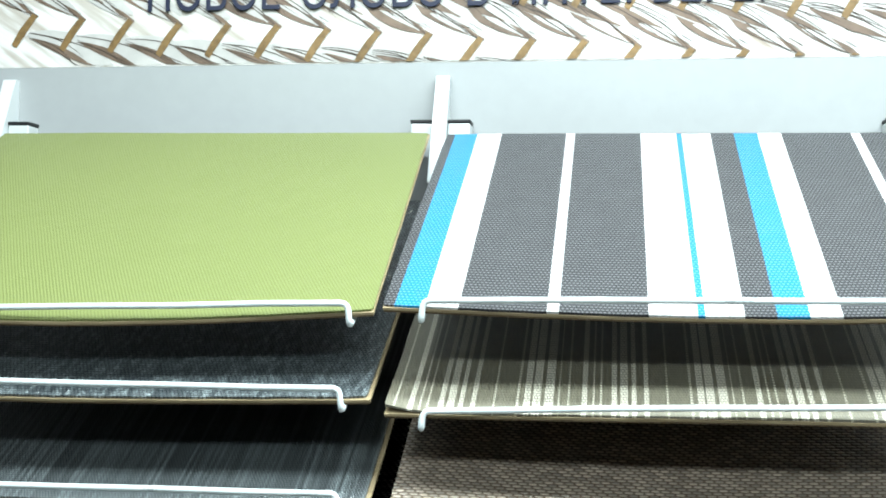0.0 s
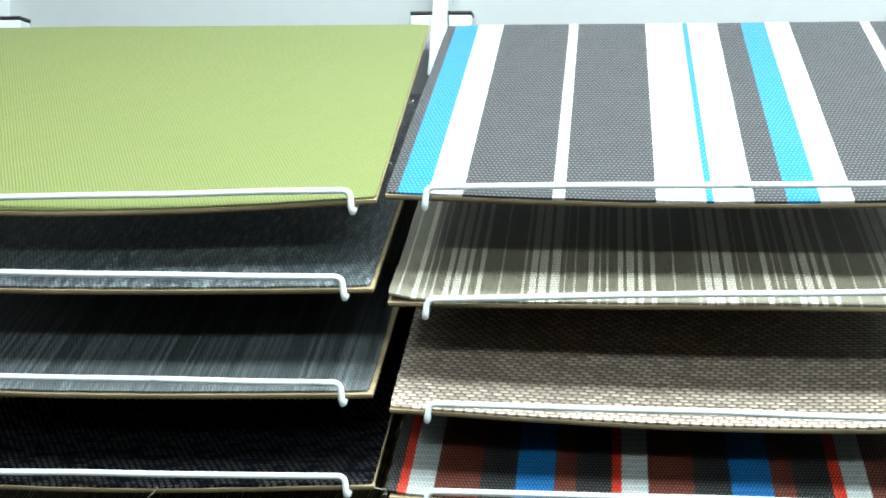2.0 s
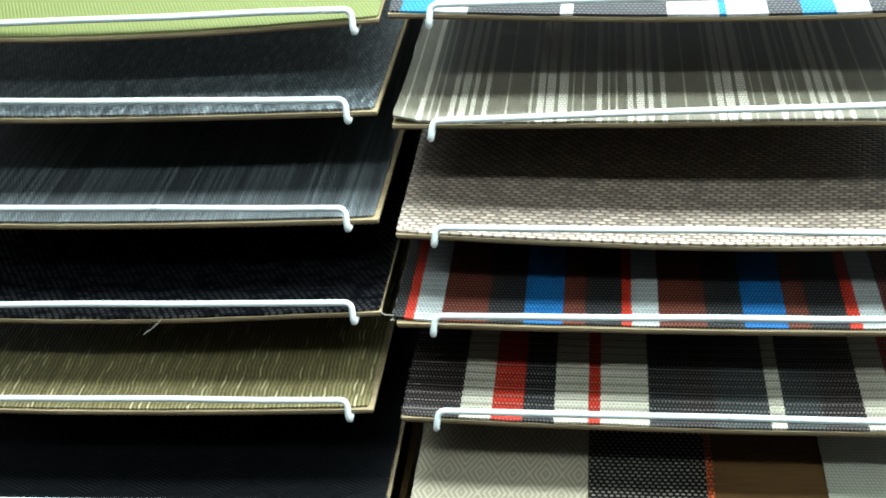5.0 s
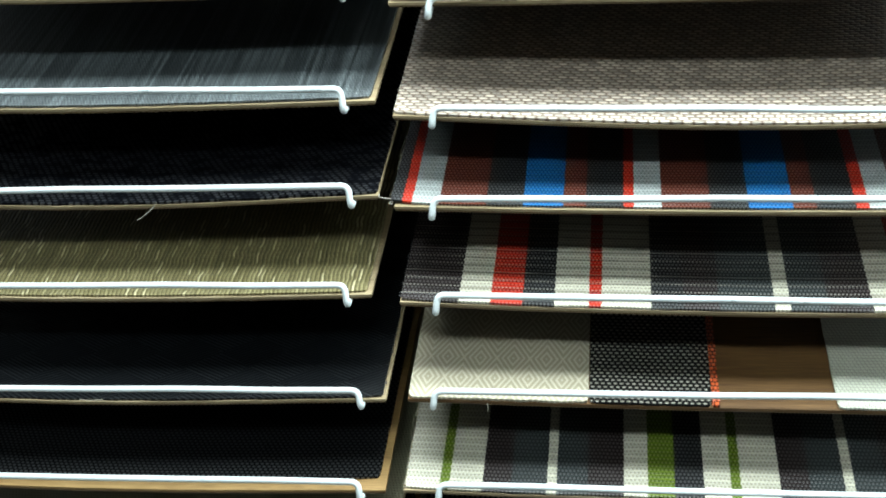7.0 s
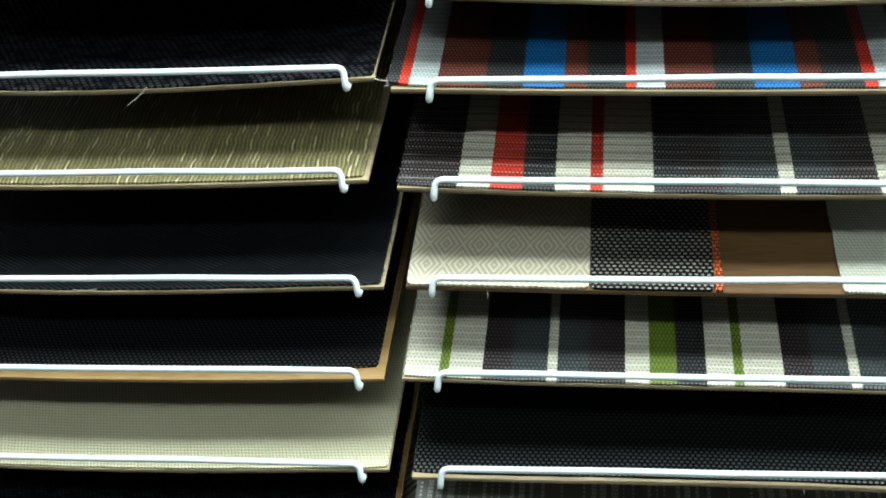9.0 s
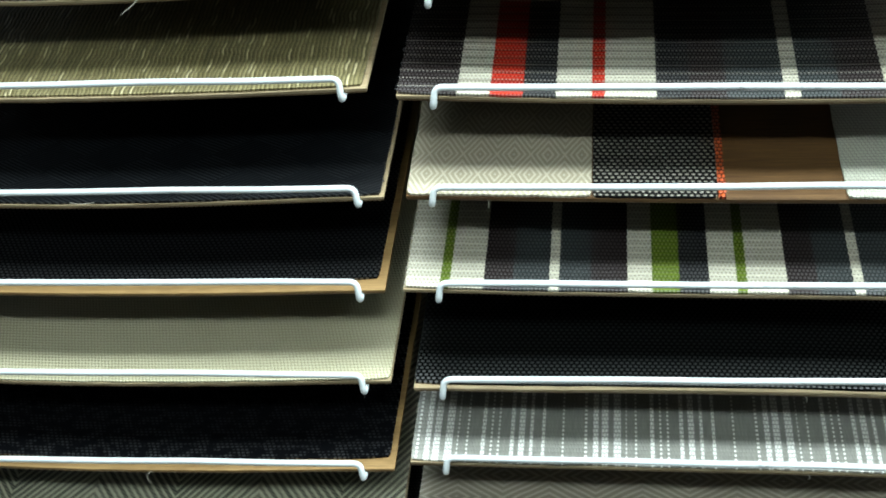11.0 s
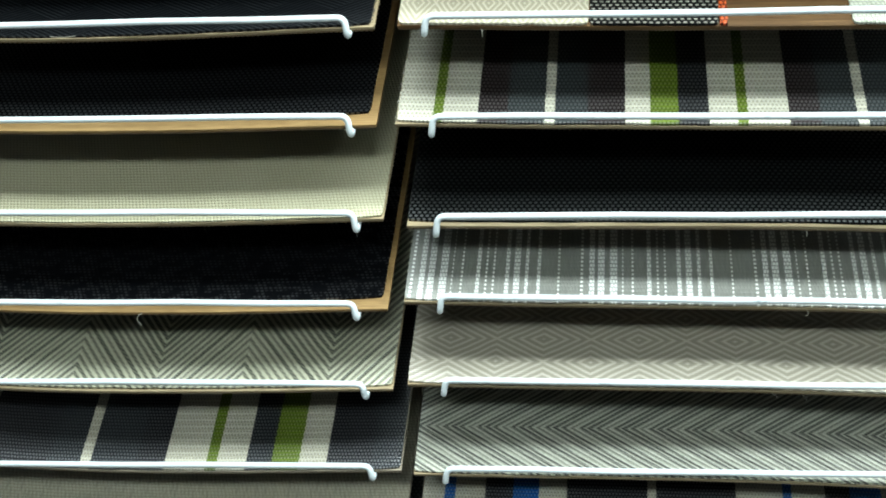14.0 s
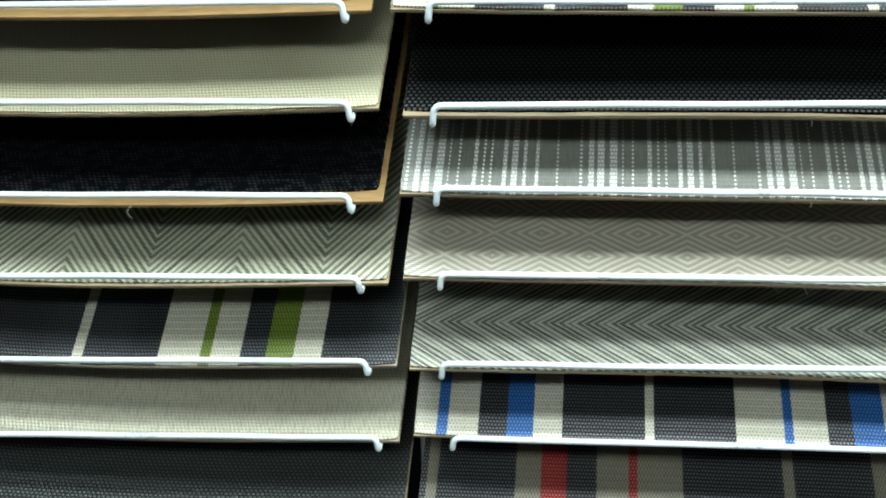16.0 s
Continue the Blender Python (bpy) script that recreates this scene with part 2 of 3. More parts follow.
def fine(name, pale, dark, p, q, wavy=0.0, shift=0.34):
    """A pale close weave; wavy adds vertical bands that waver."""
    k = Mat(name, 0.38, 1.3)
    w = k.weave(p, q, 0.5, 0.5, shift=shift)
    g = k.noise(420, 900, 3.0)
    patch = k.noise(16, 16, 3.0)
    c = k.mix(w.step(0.05, 0.55) * 0.75 + g.step(0.3, 0.8) * 0.25, tuple(x * 0.78 for x in dark), pale)
    c = k.mix(patch.step(0.35, 0.75) * 0.2, c, dark)
    if wavy:
        b = k.noise(210, 80, 2.0).step(0.44, 0.60) * (k.u / 0.0046 + k.noise(20, 60, 1.0)).tri().step(0.2, 0.7)
        c = k.mix(b * wavy, c, tuple(x * 0.5 for x in dark))
    return k.done(c, w + g * 0.2, 0.0005)


def black_twill(name, dark, light, depth=0.0004, rough=0.4):
    """Black with lens-shaped patches in which the twill leans this way and that."""
    k = Mat(name, rough, 0.5)
    lens = (k.u / 0.058).tri() + (k.v / 0.040).tri()
    turn = lens.step(0.95, 1.05)
    one_way = ((k.v + k.u * 0.55) / 0.0036).tri()
    other = ((k.v - k.u * 0.55) / 0.0036).tri()
    t = one_way * turn + other * turn.flip()
    f = k.noise(420, 260, 2.0).step(0.50, 0.66)
    c = k.mix(t.step(0.5, 0.9) * 0.4 + f * 0.15, dark, light)
    return k.done(c, t + f * 0.4, depth, gloss=t.step(0.3, 0.9) * (turn * 0.6 + 0.5) + 0.1)


BLUE, WHITE, GREY = srgb(8, 123, 168), srgb(205, 206, 206), srgb(54, 55, 58)
DARK, MAROON, RED = srgb(28, 30, 31), srgb(37, 29, 28), srgb(186, 42, 16)
CREAM, GREEN, STEEL = srgb(206, 203, 183), srgb(98, 118, 30), srgb(48, 54, 54)
RUST, BLACK, NAVYBLUE = srgb(108, 50, 34), srgb(22, 24, 28), srgb(0, 86, 154)
DULLW = srgb(176, 184, 182)
SLATE, LINEN = srgb(32, 37, 40), srgb(196, 192, 172)

R0_BANDS = [(0, GREY), (.008, BLUE), (.0346, WHITE), (.0606, GREY), (.1335, WHITE), (.1435, GREY), (.2157, WHITE), (.2542, BLUE), (.2612, WHITE),
            (.2917, GREY), (.3166, BLUE), (.3418, WHITE), (.369, GREY), (.442, WHITE), (.452, GREY)]
DEEPBLUE, DEEPRUST = srgb(0, 96, 158), srgb(92, 41, 26)
R3_BANDS = [(0, DARK), (.005, RED), (.012, DULLW), (.0337, DEEPRUST), (.0716, DARK), (.1004, DEEPBLUE), (.1314, DEEPRUST), (.1503, DARK), (.1793, RED), (.1863, DULLW),
            (.2084, DEEPRUST), (.2454, DARK), (.2746, DEEPBLUE), (.3067, DEEPRUST), (.326, DARK), (.3541, RED), (.3641, DULLW), (.3835, DEEPRUST), (.42, DARK), (.449, DEEPBLUE), (.481, DEEPRUST)]
R4_BANDS = [(0, MAROON), (.0465, CREAM), (.0704, RED), (.0973, DARK), (.1222, CREAM), (.1501, RED), (.159, CREAM), (.1979, DARK), (.2228, MAROON), (.2507, STEEL),
            (.2948, CREAM), (.3048, STEEL), (.3347, MAROON), (.3677, CREAM), (.392, RED), (.419, DARK), (.444, CREAM), (.472, RED), (.481, CREAM)]
R6_BANDS = [(0, CREAM), (.0287, GREEN), (.0356, CREAM), (.0644, MAROON), (.0862, STEEL), (.1161, CREAM), (.125, STEEL), (.1489, MAROON), (.1789, CREAM), (.1989, GREEN),
            (.2199, DARK), (.243, CREAM), (.265, GREEN), (.2732, CREAM), (.3032, MAROON), (.3265, STEEL), (.3548, CREAM), (.3629, STEEL), (.387, MAROON), (.417, CREAM), (.437, GREEN), (.458, DARK), (.481, CREAM)]
R11_BANDS = [(0, LINEN), (.0188, NAVYBLUE), (.0287, LINEN), (.0565, BLACK), (.0804, NAVYBLUE), (.1043, LINEN), (.1303, BLACK), (.2025, LINEN), (.2106, BLACK), (.2812, LINEN),
             (.3208, NAVYBLUE), (.3289, LINEN), (.3583, BLACK), (.3808, NAVYBLUE), (.4075, LINEN), (.434, BLACK)]
STONE, BRICKRED = srgb(126, 121, 102), srgb(146, 20, 12)
R12_BANDS = [(0, DARK), (.005, STONE), (.0153, BLACK), (.0862, STONE), (.111, BRICKRED), (.1346, DARK), (.1617, STONE), (.1897, BRICKRED), (.198, STONE), (.2386, BLACK), (.33, STONE), (.339, BLACK), (.41, STONE), (.435, BRICKRED)]
L10_BANDS = [(0, GREEN), (.02, DARK), (.045, LINEN), (.105, BLACK), (.1707, SLATE), (.2001, LINEN), (.2096, SLATE), (.2521, BLACK), (.2807, LINEN), (.32, GREEN), (.329, LINEN),
             (.3567, SLATE), (.3805, GREEN), (.4053, LINEN), (.4302, BLACK), (.4711, SLATE)]


def fine_stripes(name, ground, light, first=0.0152, thin=0.0):
    """Dotted single threads and broader chequered bands on a darker ground, repeating every 142 mm."""
    k = Mat(name, 0.46, 2.2)
    P = 0.142
    bands = [(.0000, 0), (.0030, 1), (.0075, 0), (.0120, .6), (.0135, 0), (.0180, .6), (.0195, 0), (.0275, 1), (.0320, 0), (.0345, 1), (.0410, 0), (.0440, 1), (.0480, 0), (.0540, 1),
             (.0580, 0), (.0725, .6), (.0740, 0), (.0915, .6), (.0932, 0), (.0975, 1), (.1030, 0), (.1045, 1), (.1110, 0), (.1145, 1), (.1215, 0), (.1255, .6), (.1270, 0), (.1335, .6), (.1350, 0)]
    stops = [((b + (thin if a == 1 else 0)) / P, (a, a, a)) for b, a in bands]
    n = k.ramp(((k.u - first) / P).frac(), stops)
    bw = k.nt.nodes.new("ShaderNodeRGBToBW")
    k.nt.links.new(n, bw.inputs[0])
    a = Ex(k.nt, bw.outputs[0])
    w = k.weave(0.0027, 0.0044, 0.5, 0.5)
    dot = (k.v / 0.0046).tri().step(0.35, 0.6)
    single = a.step(0.3, 0.5) * a.step(0.8, 0.95).flip()
    cover = single * dot + a.step(0.85, 0.95) * (w.step(0.15, 0.45) * 0.88 + 0.10)
    g = k.noise(600, 60, 2.0)
    c = k.mix(g.step(0.3, 0.7), ground, tuple(x * 0.7 for x in ground))
    c = k.mix(w.step(0.1, 0.6).flip() * 0.25, c, tuple(x * 0.45 for x in ground))
    c = k.mix(cover.min(1.0), c, light)
    return k.done(c, w + g * 0.2 + cover * 0.4, 0.00022)


V = {
    "green": twill_green("green_twill_vinyl"),
    "slate": melange("slate_melange_vinyl", srgb(52, 60, 64), srgb(154, 166, 168), .0034, .0040, streak=200, run=50, bias=.52, flecks=.85, across=640, wide_share=.2, rough=.36),
    "graphite": melange("graphite_streak_vinyl", srgb(62, 68, 70), srgb(124, 134, 136), .0027, .0030, streak=300, run=4.0, bias=.5, flecks=.3, wide_share=.3, rough=.36),
    "navy_fleck": basket("navy_fleck_vinyl", srgb(9, 10, 13), srgb(16, 18, 22), .0060, .0034, .40, .42, jitter=1.2, rough=.34, depth=.00016, shift=.37, broken=.8, gloss=(2.2, 0.0)),
    "olive": dashes("olive_slub_vinyl"),
    "black_wave": black_twill("black_wave_vinyl", srgb(10, 12, 14), srgb(18, 22, 25), rough=.32, depth=.00020),
    "black_dot": basket("black_dot_vinyl", srgb(8, 9, 10), srgb(12, 14, 16), .0044, .0034, .42, .40, jitter=.5, rough=.34, depth=.00012, gloss=(1.7, 0.0)),
    "beige": fine("beige_close_vinyl", srgb(190, 186, 154), srgb(150, 146, 114), .0030, .0033),
    "black_fleck": basket("black_fleck_vinyl", srgb(9, 10, 12), srgb(14, 16, 18), .0042, .0032, .36, .42, jitter=1.2, rough=.32, depth=.00012, shift=.34, broken=1.0, gloss=(1.5, 0.0)),
    "herring_grey": chevron("grey_chevron_vinyl", srgb(192, 192, 166), srgb(34, 39, 28), fold_u=.156, period=.0072, slope=1.3, first=.130, thick=.47),
    "multi_green": stripes("green_black_stripe_vinyl", L10_BANDS, srgb(64, 68, 68), .0030, .0036, .14),
    "sand": fine("sand_wavy_vinyl", srgb(186, 182, 158), srgb(150, 147, 124), .0036, .0034, wavy=.38),
    "charcoal": basket("charcoal_basket_vinyl", srgb(18, 21, 21), srgb(60, 65, 62), .0044, .0036, .42, .40, jitter=.4, depth=.0004),
    "blue_stripe": stripes("blue_white_stripe_vinyl", R0_BANDS, srgb(150, 154, 160), .0036, .0050, .8, tall=.26, holes=.35, rib=.12),
    "olive_stripe": fine_stripes("olive_fine_stripe_vinyl", srgb(114, 110, 91), srgb(210, 205, 189)),
    "brown_basket": basket("brown_basket_vinyl", srgb(106, 87, 70), srgb(224, 210, 191), .0086, .0044, .46, .50, jitter=.85, depth=.0008, shift=.42, soft=.85, gloss=(1.4, .9)),
    "red_blue": stripes("red_blue_stripe_vinyl", R3_BANDS, srgb(80, 78, 78), .0030, .0038, .4),
    "red_grey": stripes("red_grey_stripe_vinyl", R4_BANDS, srgb(64, 61, 58), .0030, .0040, .18, line=.0106, rib=.12),
    "white_diamond": diamonds("white_diamond_vinyl", srgb(216, 209, 188), srgb(158, 150, 126), .0275, .052, 3.0, .72),
    "black_basket": basket("black_basket_vinyl", srgb(15, 15, 15), srgb(140, 136, 122), .0050, .0043, .30, .34, jitter=.5, shift=.42, gloss=(1.2, .1)),
    "pale_weave": fine("pale_weave_vinyl", srgb(198, 200, 182), srgb(146, 148, 130), .0032, .0036),
    "green_stripe": stripes("green_white_stripe_vinyl", R6_BANDS, srgb(84, 82, 78), .0032, .0042, .32),
    "black_dot_small": basket("black_dot_small_vinyl", srgb(8, 10, 10), srgb(13, 15, 14), .0046, .0038, .40, .36, jitter=.6, rough=.34, depth=.00012, gloss=(1.7, 0.0)),
    "grey_stripe": fine_stripes("grey_fine_stripe_vinyl", srgb(130, 132, 121), srgb(236, 238, 232), first=.0535, thin=.0012),
    "beige_diamond": diamonds("beige_diamond_vinyl", srgb(204, 197, 180), srgb(142, 136, 118), .0810, .050, 4.0, .75, u0=.033, v0=.050),
    "herring_side": chevron("grey_arrow_vinyl", srgb(188, 190, 172), srgb(46, 48, 42), period=.0076, slope=1.45, first=.0506, thick=.46),
    "blue_black": stripes("blue_black_stripe_vinyl", R11_BANDS, srgb(48, 48, 46), .0030, .0036, .10, rough=.5, rib=.2),
    "red_maroon": stripes("red_maroon_stripe_vinyl", R12_BANDS, srgb(36, 33, 31), .0030, .0038, .25, rough=.6, rib=.2),
    "orange": basket("orange_binding", srgb(70, 24, 10), srgb(210, 92, 38), .0036, .0048, .46, .46),
}


# ---------------------------------------------------------------- mesh helpers
def mesh_of(name, bm, material, smooth=False):
    bmesh.ops.recalc_face_normals(bm, faces=bm.faces)
    me = bpy.data.meshes.new(name)
    bm.to_mesh(me)
    bm.free()
    me.materials.append(material)
    if smooth:
        me.polygons.foreach_set("use_smooth", [True] * len(me.polygons))
    return me


def part(name, bm, material, parent, label="", smooth=False):
    ob = new(name, mesh_of(name, bm, material, smooth))
    ob.parent = parent
    return tagged(ob, label=label)


def box(bm, x0, x1, y0, y1, z0, z1, bevel=0.0):
    r = bmesh.ops.create_cube(bm, size=1.0)
    bmesh.ops.transform(bm, verts=r["verts"], matrix=Matrix.LocRotScale(((x0 + x1) / 2, (y0 + y1) / 2, (z0 + z1) / 2), None, (x1 - x0, y1 - y0, z1 - z0)))
    if bevel:
        edges = {e for v in r["verts"] for e in v.link_edges}
        bmesh.ops.bevel(bm, geom=list(edges), offset=bevel, segments=2, affect="EDGES", profile=0.5)
    return bm


def cube(*a, bevel=0.0):
    return box(bmesh.new(), *a, bevel=bevel)


def slab(x0, x1, y0, y1, z0, z1, shape, nx=28, ny=16, ragged=0.0, corner=0.0):
    """A plate that follows shape(x, y), with thickness; ragged wavers its rim, corner rounds its corners."""
    bm = bmesh.new()
    rows = {}
    cx, cy = (x0 + x1) / 2, (y0 + y1) / 2
    for top in (0, 1):
        for j in range(ny + 1):
            for i in range(nx + 1):
                x, y = x0 + (x1 - x0) * i / nx, y0 + (y1 - y0) * (j / ny) ** 1.6
                if ragged and (i in (0, nx) or j in (0, ny)):
                    x += ragged * noise.noise((x * 90, y * 90, 3.1)) * (i in (0, nx))
                    y += ragged * noise.noise((x * 90, y * 90, 8.7)) * (j in (0, ny))
                if corner and i in (0, nx) and j in (0, ny):
                    x += corner * (1 if i == 0 else -1)
                    y += corner * (1 if j == 0 else -1)
                rows[top, i, j] = bm.verts.new((x, y, (z1 if top else z0) + shape(x, y)))
    for i in range(nx):
        for j in range(ny):
            bm.faces.new([rows[1, a, b] for a, b in ((i, j), (i + 1, j), (i + 1, j + 1), (i, j + 1))])
            bm.faces.new([rows[0, a, b] for a, b in ((i, j), (i, j + 1), (i + 1, j + 1), (i + 1, j))])
    rim = [(i, 0) for i in range(nx)] + [(nx, j) for j in range(ny)] + [(i, ny) for i in range(nx, 0, -1)] + [(0, j) for j in range(ny, 0, -1)]
    for a, b in zip(rim, rim[1:] + rim[:1]):
        bm.faces.new([rows[0, *a], rows[0, *b], rows[1, *b], rows[1, *a]])
    return bm


def rod(points, radius, sides=10, bend=0.0, smooth_steps=5):
    """A round bar along points, its corners bent with the given radius, its ends rounded."""
    pts = [Vector(p) for p in points]
    path = [pts[0]]
    for a, b, c in zip(pts, pts[1:], pts[2:]):
        if bend:
            p, q = b + (a - b).normalized() * bend, b + (c - b).normalized() * bend
            for s in range(smooth_steps + 1):
                f = s / smooth_steps
                path.append(p.lerp(b, f).lerp(b.lerp(q, f), f))
        else:
            path.append(b)
    path.append(pts[-1])
    bm, rings = bmesh.new(), []
    n = None
    first, last = (path[1] - path[0]).normalized(), (path[-1] - path[-2]).normalized()
    full = [(path[0] - first * radius * 0.7, 0.45), (path[0] - first * radius * 0.35, 0.85)] + [(p, 1) for p in path] + [(path[-1] + last * radius * 0.35, 0.85), (path[-1] + last * radius * 0.7, 0.45)]
    for k, (p, r) in enumerate(full):
        d = (full[min(k + 1, len(full) - 1)][0] - full[max(k - 1, 0)][0]).normalized()
        n = (d.orthogonal() if n is None else n - d * n.dot(d)).normalized()
        m = d.cross(n)
        rings.append([bm.verts.new(p + (n * math.cos(t) + m * math.sin(t)) * radius * r) for t in (2 * math.pi * s / sides for s in range(sides))])
    for a, b in zip(rings, rings[1:]):
        for s in range(sides):
            bm.faces.new((a[s], a[(s + 1) % sides], b[(s + 1) % sides], b[s]))
    bm.faces.new(rings[0][::-1]), bm.faces.new(rings[-1])
    return bm


# ---------------------------------------------------------------- room
def structure(name, bm, material, label, category):
    return tagged(new(name, mesh_of(name, bm, material)), label, category, kind="structure")


BACK = 0.60
structure("floor", cube(-3.2, 3.6, -6.6, BACK, -0.1, 0), M_FLOOR, "grey vinyl shop floor", "floor")
structure("ceiling", cube(-3.2, 3.6, -6.6, BACK, CEIL, CEIL + 0.1), M_CEIL, "grey ceiling over the shop aisle", "ceiling")
structure("wall_north", cube(-3.3, 3.7, BACK, BACK + 0.12, -0.1, CEIL + 0.1), M_WALL, "grey painted wall behind the rack", "wall")
structure("wall_south", cube(-3.3, 3.7, -6.72, -6.6, -0.1, CEIL + 0.1), M_WALL, "grey painted shop wall", "wall")
structure("wall_west", cube(-3.32, -3.2, -6.6, BACK, -0.1, CEIL + 0.1), M_WALL, "grey painted side wall", "wall")
structure("wall_east", cube(3.6, 3.72, -6.6, BACK, -0.1, CEIL + 0.1), M_WALL, "grey painted side wall", "wall")
for lx, ly, ll, lw, wide in LAMPS:
    lamp = tagged(new("ceiling_lamp"), "white strip lamp fixed under the ceiling", "lamp", "ceiling strip lamps")
    lamp.location = (lx, ly, CEIL)
    part("housing", cube(-ll / 2 - .03, ll / 2 + .03, -wide / 2 - .02, wide / 2 + .02, -.07, 0, bevel=.006), M_HOUSING, lamp)

# ---------------------------------------------------------------- the rack
PITCH, MID = 0.530, -0.0125           # bay width; the divider between the two columns
rack = tagged(new("display_rack"), "white sample rack with pale back panel and slanted dividers", "rack")
rack.location = (MID, 0.45, 0)
Y_PANEL = 0.455


def in_rack(name, bm, material, label="", parent=None, smooth=False):
    bmesh.ops.translate(bm, verts=bm.verts, vec=(-MID, -0.45, 0))
    return part(name, bm, material, parent or rack, label, smooth)


in_rack("back_panel", cube(MID - .575, MID + .575, Y_PANEL, Y_PANEL + .018, 1.6855, 1.7745), M_PANEL, "pale grey-white laminate back panel")
# below the boards' back edge the panel is blackened, shade painted into its colour
in_rack("lower_back_shade", cube(MID - .575, MID + .575, Y_PANEL + .002, Y_PANEL + .018, 0.06, 1.685), M_BACK_SHADE, "lower back panel, coloured black for the shade behind the boards")


def straw_ground():
    k = Mat("printed_straw_ground", 0.35, 0.4)
    along, across = k.u * 0.82 - k.w * 0.57, k.u * 0.57 + k.w * 0.82
    n = k.nt.nodes.new("ShaderNodeTexNoise")
    n.inputs["Scale"].default_value, n.inputs["Detail"].default_value = 1.0, 3.0
    k.nt.links.new(k.vec(along * 9.0, across * 70.0), n.inputs["Vector"])
    f = Ex(k.nt, n.outputs["Fac"])
    c = k.mix(f.step(0.42, 0.62), srgb(206, 206, 204), srgb(172, 166, 158))
    c = k.mix(f.step(0.62, 0.74) * 0.7, c, srgb(118, 98, 82))
    return k.done(c)


M_STRAW = straw_ground()
M_STRAW_PALE = plain("printed_pale_straw", srgb(188, 187, 184), 0.35, grain=0.10, scale=46)
M_STRAW_BROWN = plain("printed_brown_straw", srgb(124, 106, 92), 0.35, grain=0.2, scale=46)
M_STRAW_LINE = plain("printed_dark_line", srgb(66, 56, 48), 0.35)
M_TIE = plain("printed_ochre_tie", srgb(134, 108, 70), 0.35, grain=0.2, scale=160)
header = in_rack("header_panel", cube(MID - .575, MID + .575, Y_PANEL - .0004, Y_PANEL + .018, 1.7717, 2.12), M_STRAW, "white header panel printed with woven straw")


layer = 0


def blade(bm, a, b, width, sag, y, steps=9, blunt=0.15):
    """A flat printed strand from a to b in the panel's plane, swelling in the middle."""
    global layer
    layer += 1
    y -= layer * 2e-6
    a, b = Vector((a[0], 0, a[1])), Vector((b[0], 0, b[1]))
    d = (b - a)
    nrm = Vector((-d.z, 0, d.x)).normalized()
    prev = None
    for s in range(steps + 1):
        t = s / steps
        c = a.lerp(b, t) + nrm * sag * math.sin(math.pi * t)
        w = width * (blunt + (1 - blunt) * math.sin(math.pi * min(1, t * 1.1)) ** 0.8 if t < .95 else blunt)
        pair = []
        for sgn in (-1, 1):
            q = c + nrm * sgn * w / 2
            pair.append(bm.verts.new((q.x, y, max(q.z, 1.7732))))
        if prev:
            bm.faces.new((prev[0], pair[0], pair[1], prev[1]))
        prev = pair


Y_PRINT = Y_PANEL - .0006
rng = random.Random(5)
pale, brown, line = (bmesh.new() for _ in range(3))
for row in range(2):
    for i in range(-9, 17):
        x = -.5290 + i * .0607 + row * .012
        z = 1.8165 - i * .0039 + row * .0800 + rng.uniform(-.002, .002)
        if z < 1.745 or z > 2.05 or abs(x - MID) > .55:
            continue
        tx, tz = x + .013, z + .019
        blade(pale, (x + .004, z - .004), (min(x + .125, MID + .574), z - .060), .030, .010, Y_PRINT - .0002)
        blade(brown, (tx - .078 - rng.uniform(0, .02), tz + .050), (tx + .004, tz - .002), .018 + rng.uniform(-.004, .006), rng.uniform(-.004, .006), Y_PRINT - .0004)
        blade(pale, (tx - .060, tz + .030), (tx - .012, tz + .004), .008, .002, Y_PRINT - .0006)
        blade(brown, (x + .010, z - .010), (x + .085 + rng.uniform(0, .02), z - .046), .007 + rng.uniform(0, .004), rng.uniform(-.002, .004), Y_PRINT - .00045)
        blade(pale, (tx - .085, tz + .046), (tx - .002, tz + .006), .010, .006, Y_PRINT - .0005)
        for q in range(4):
            off = rng.uniform(-.012, .014)
            blade(line, (x + .006, z - .006 + off * .3), (x + .07 + rng.uniform(0, .04), z - .042 + off), .0012, rng.uniform(.002, .010), Y_PRINT - .0005, 8, .3)
        for q in range(2):
            off = rng.uniform(-.008, .008)
            blade(line, (tx - .07, tz + .046 + off), (tx - .004, tz + off * .3), .0013, rng.uniform(-.004, .006), Y_PRINT - .0008, 8, .3)
        tie = bmesh.new()
        blade(tie, (x - .013, z - .019), (x + .013, z + .019), .0092, .0012, Y_PRINT - .0010, 6, .8)
        in_rack("straw_tie", tie, M_TIE, "", header)
in_rack("straw_strand", pale, M_STRAW_PALE, "pale printed straw strands", header)["kind"] = "stuff"
in_rack("straw_shade", brown, M_STRAW_BROWN, "brown printed straw strands", header)["kind"] = "stuff"
in_rack("straw_line", line, M_STRAW_LINE, "dark lines between the straws", header)["kind"] = "stuff"

fc = bpy.data.curves.new("lettering", "FONT")
fc.body, fc.size, fc.extrude, fc.space_character = "НОВОЕ СЛОВО В ИНТЕРЬЕРЕ!", 0.056, 0.0002, 1.05
fc.space_word, fc.bevel_depth = 1.5, 0.0006
fc.materials.append(M_INK)
lettering = new("lettering", fc)
bpy.context.view_layer.update()
fit_x = 0.728 / max(lettering.dimensions.x, 0.01)
lettering.parent = header
lettering.matrix_local = Matrix.Translation((-.376 - MID, Y_PRINT - .0034 - .45, 1.8375)) @ pose(0, 0, 0, 90) @ Matrix.Diagonal((fit_x, 1, 1, 1))
tagged(lettering, "navy printed lettering")
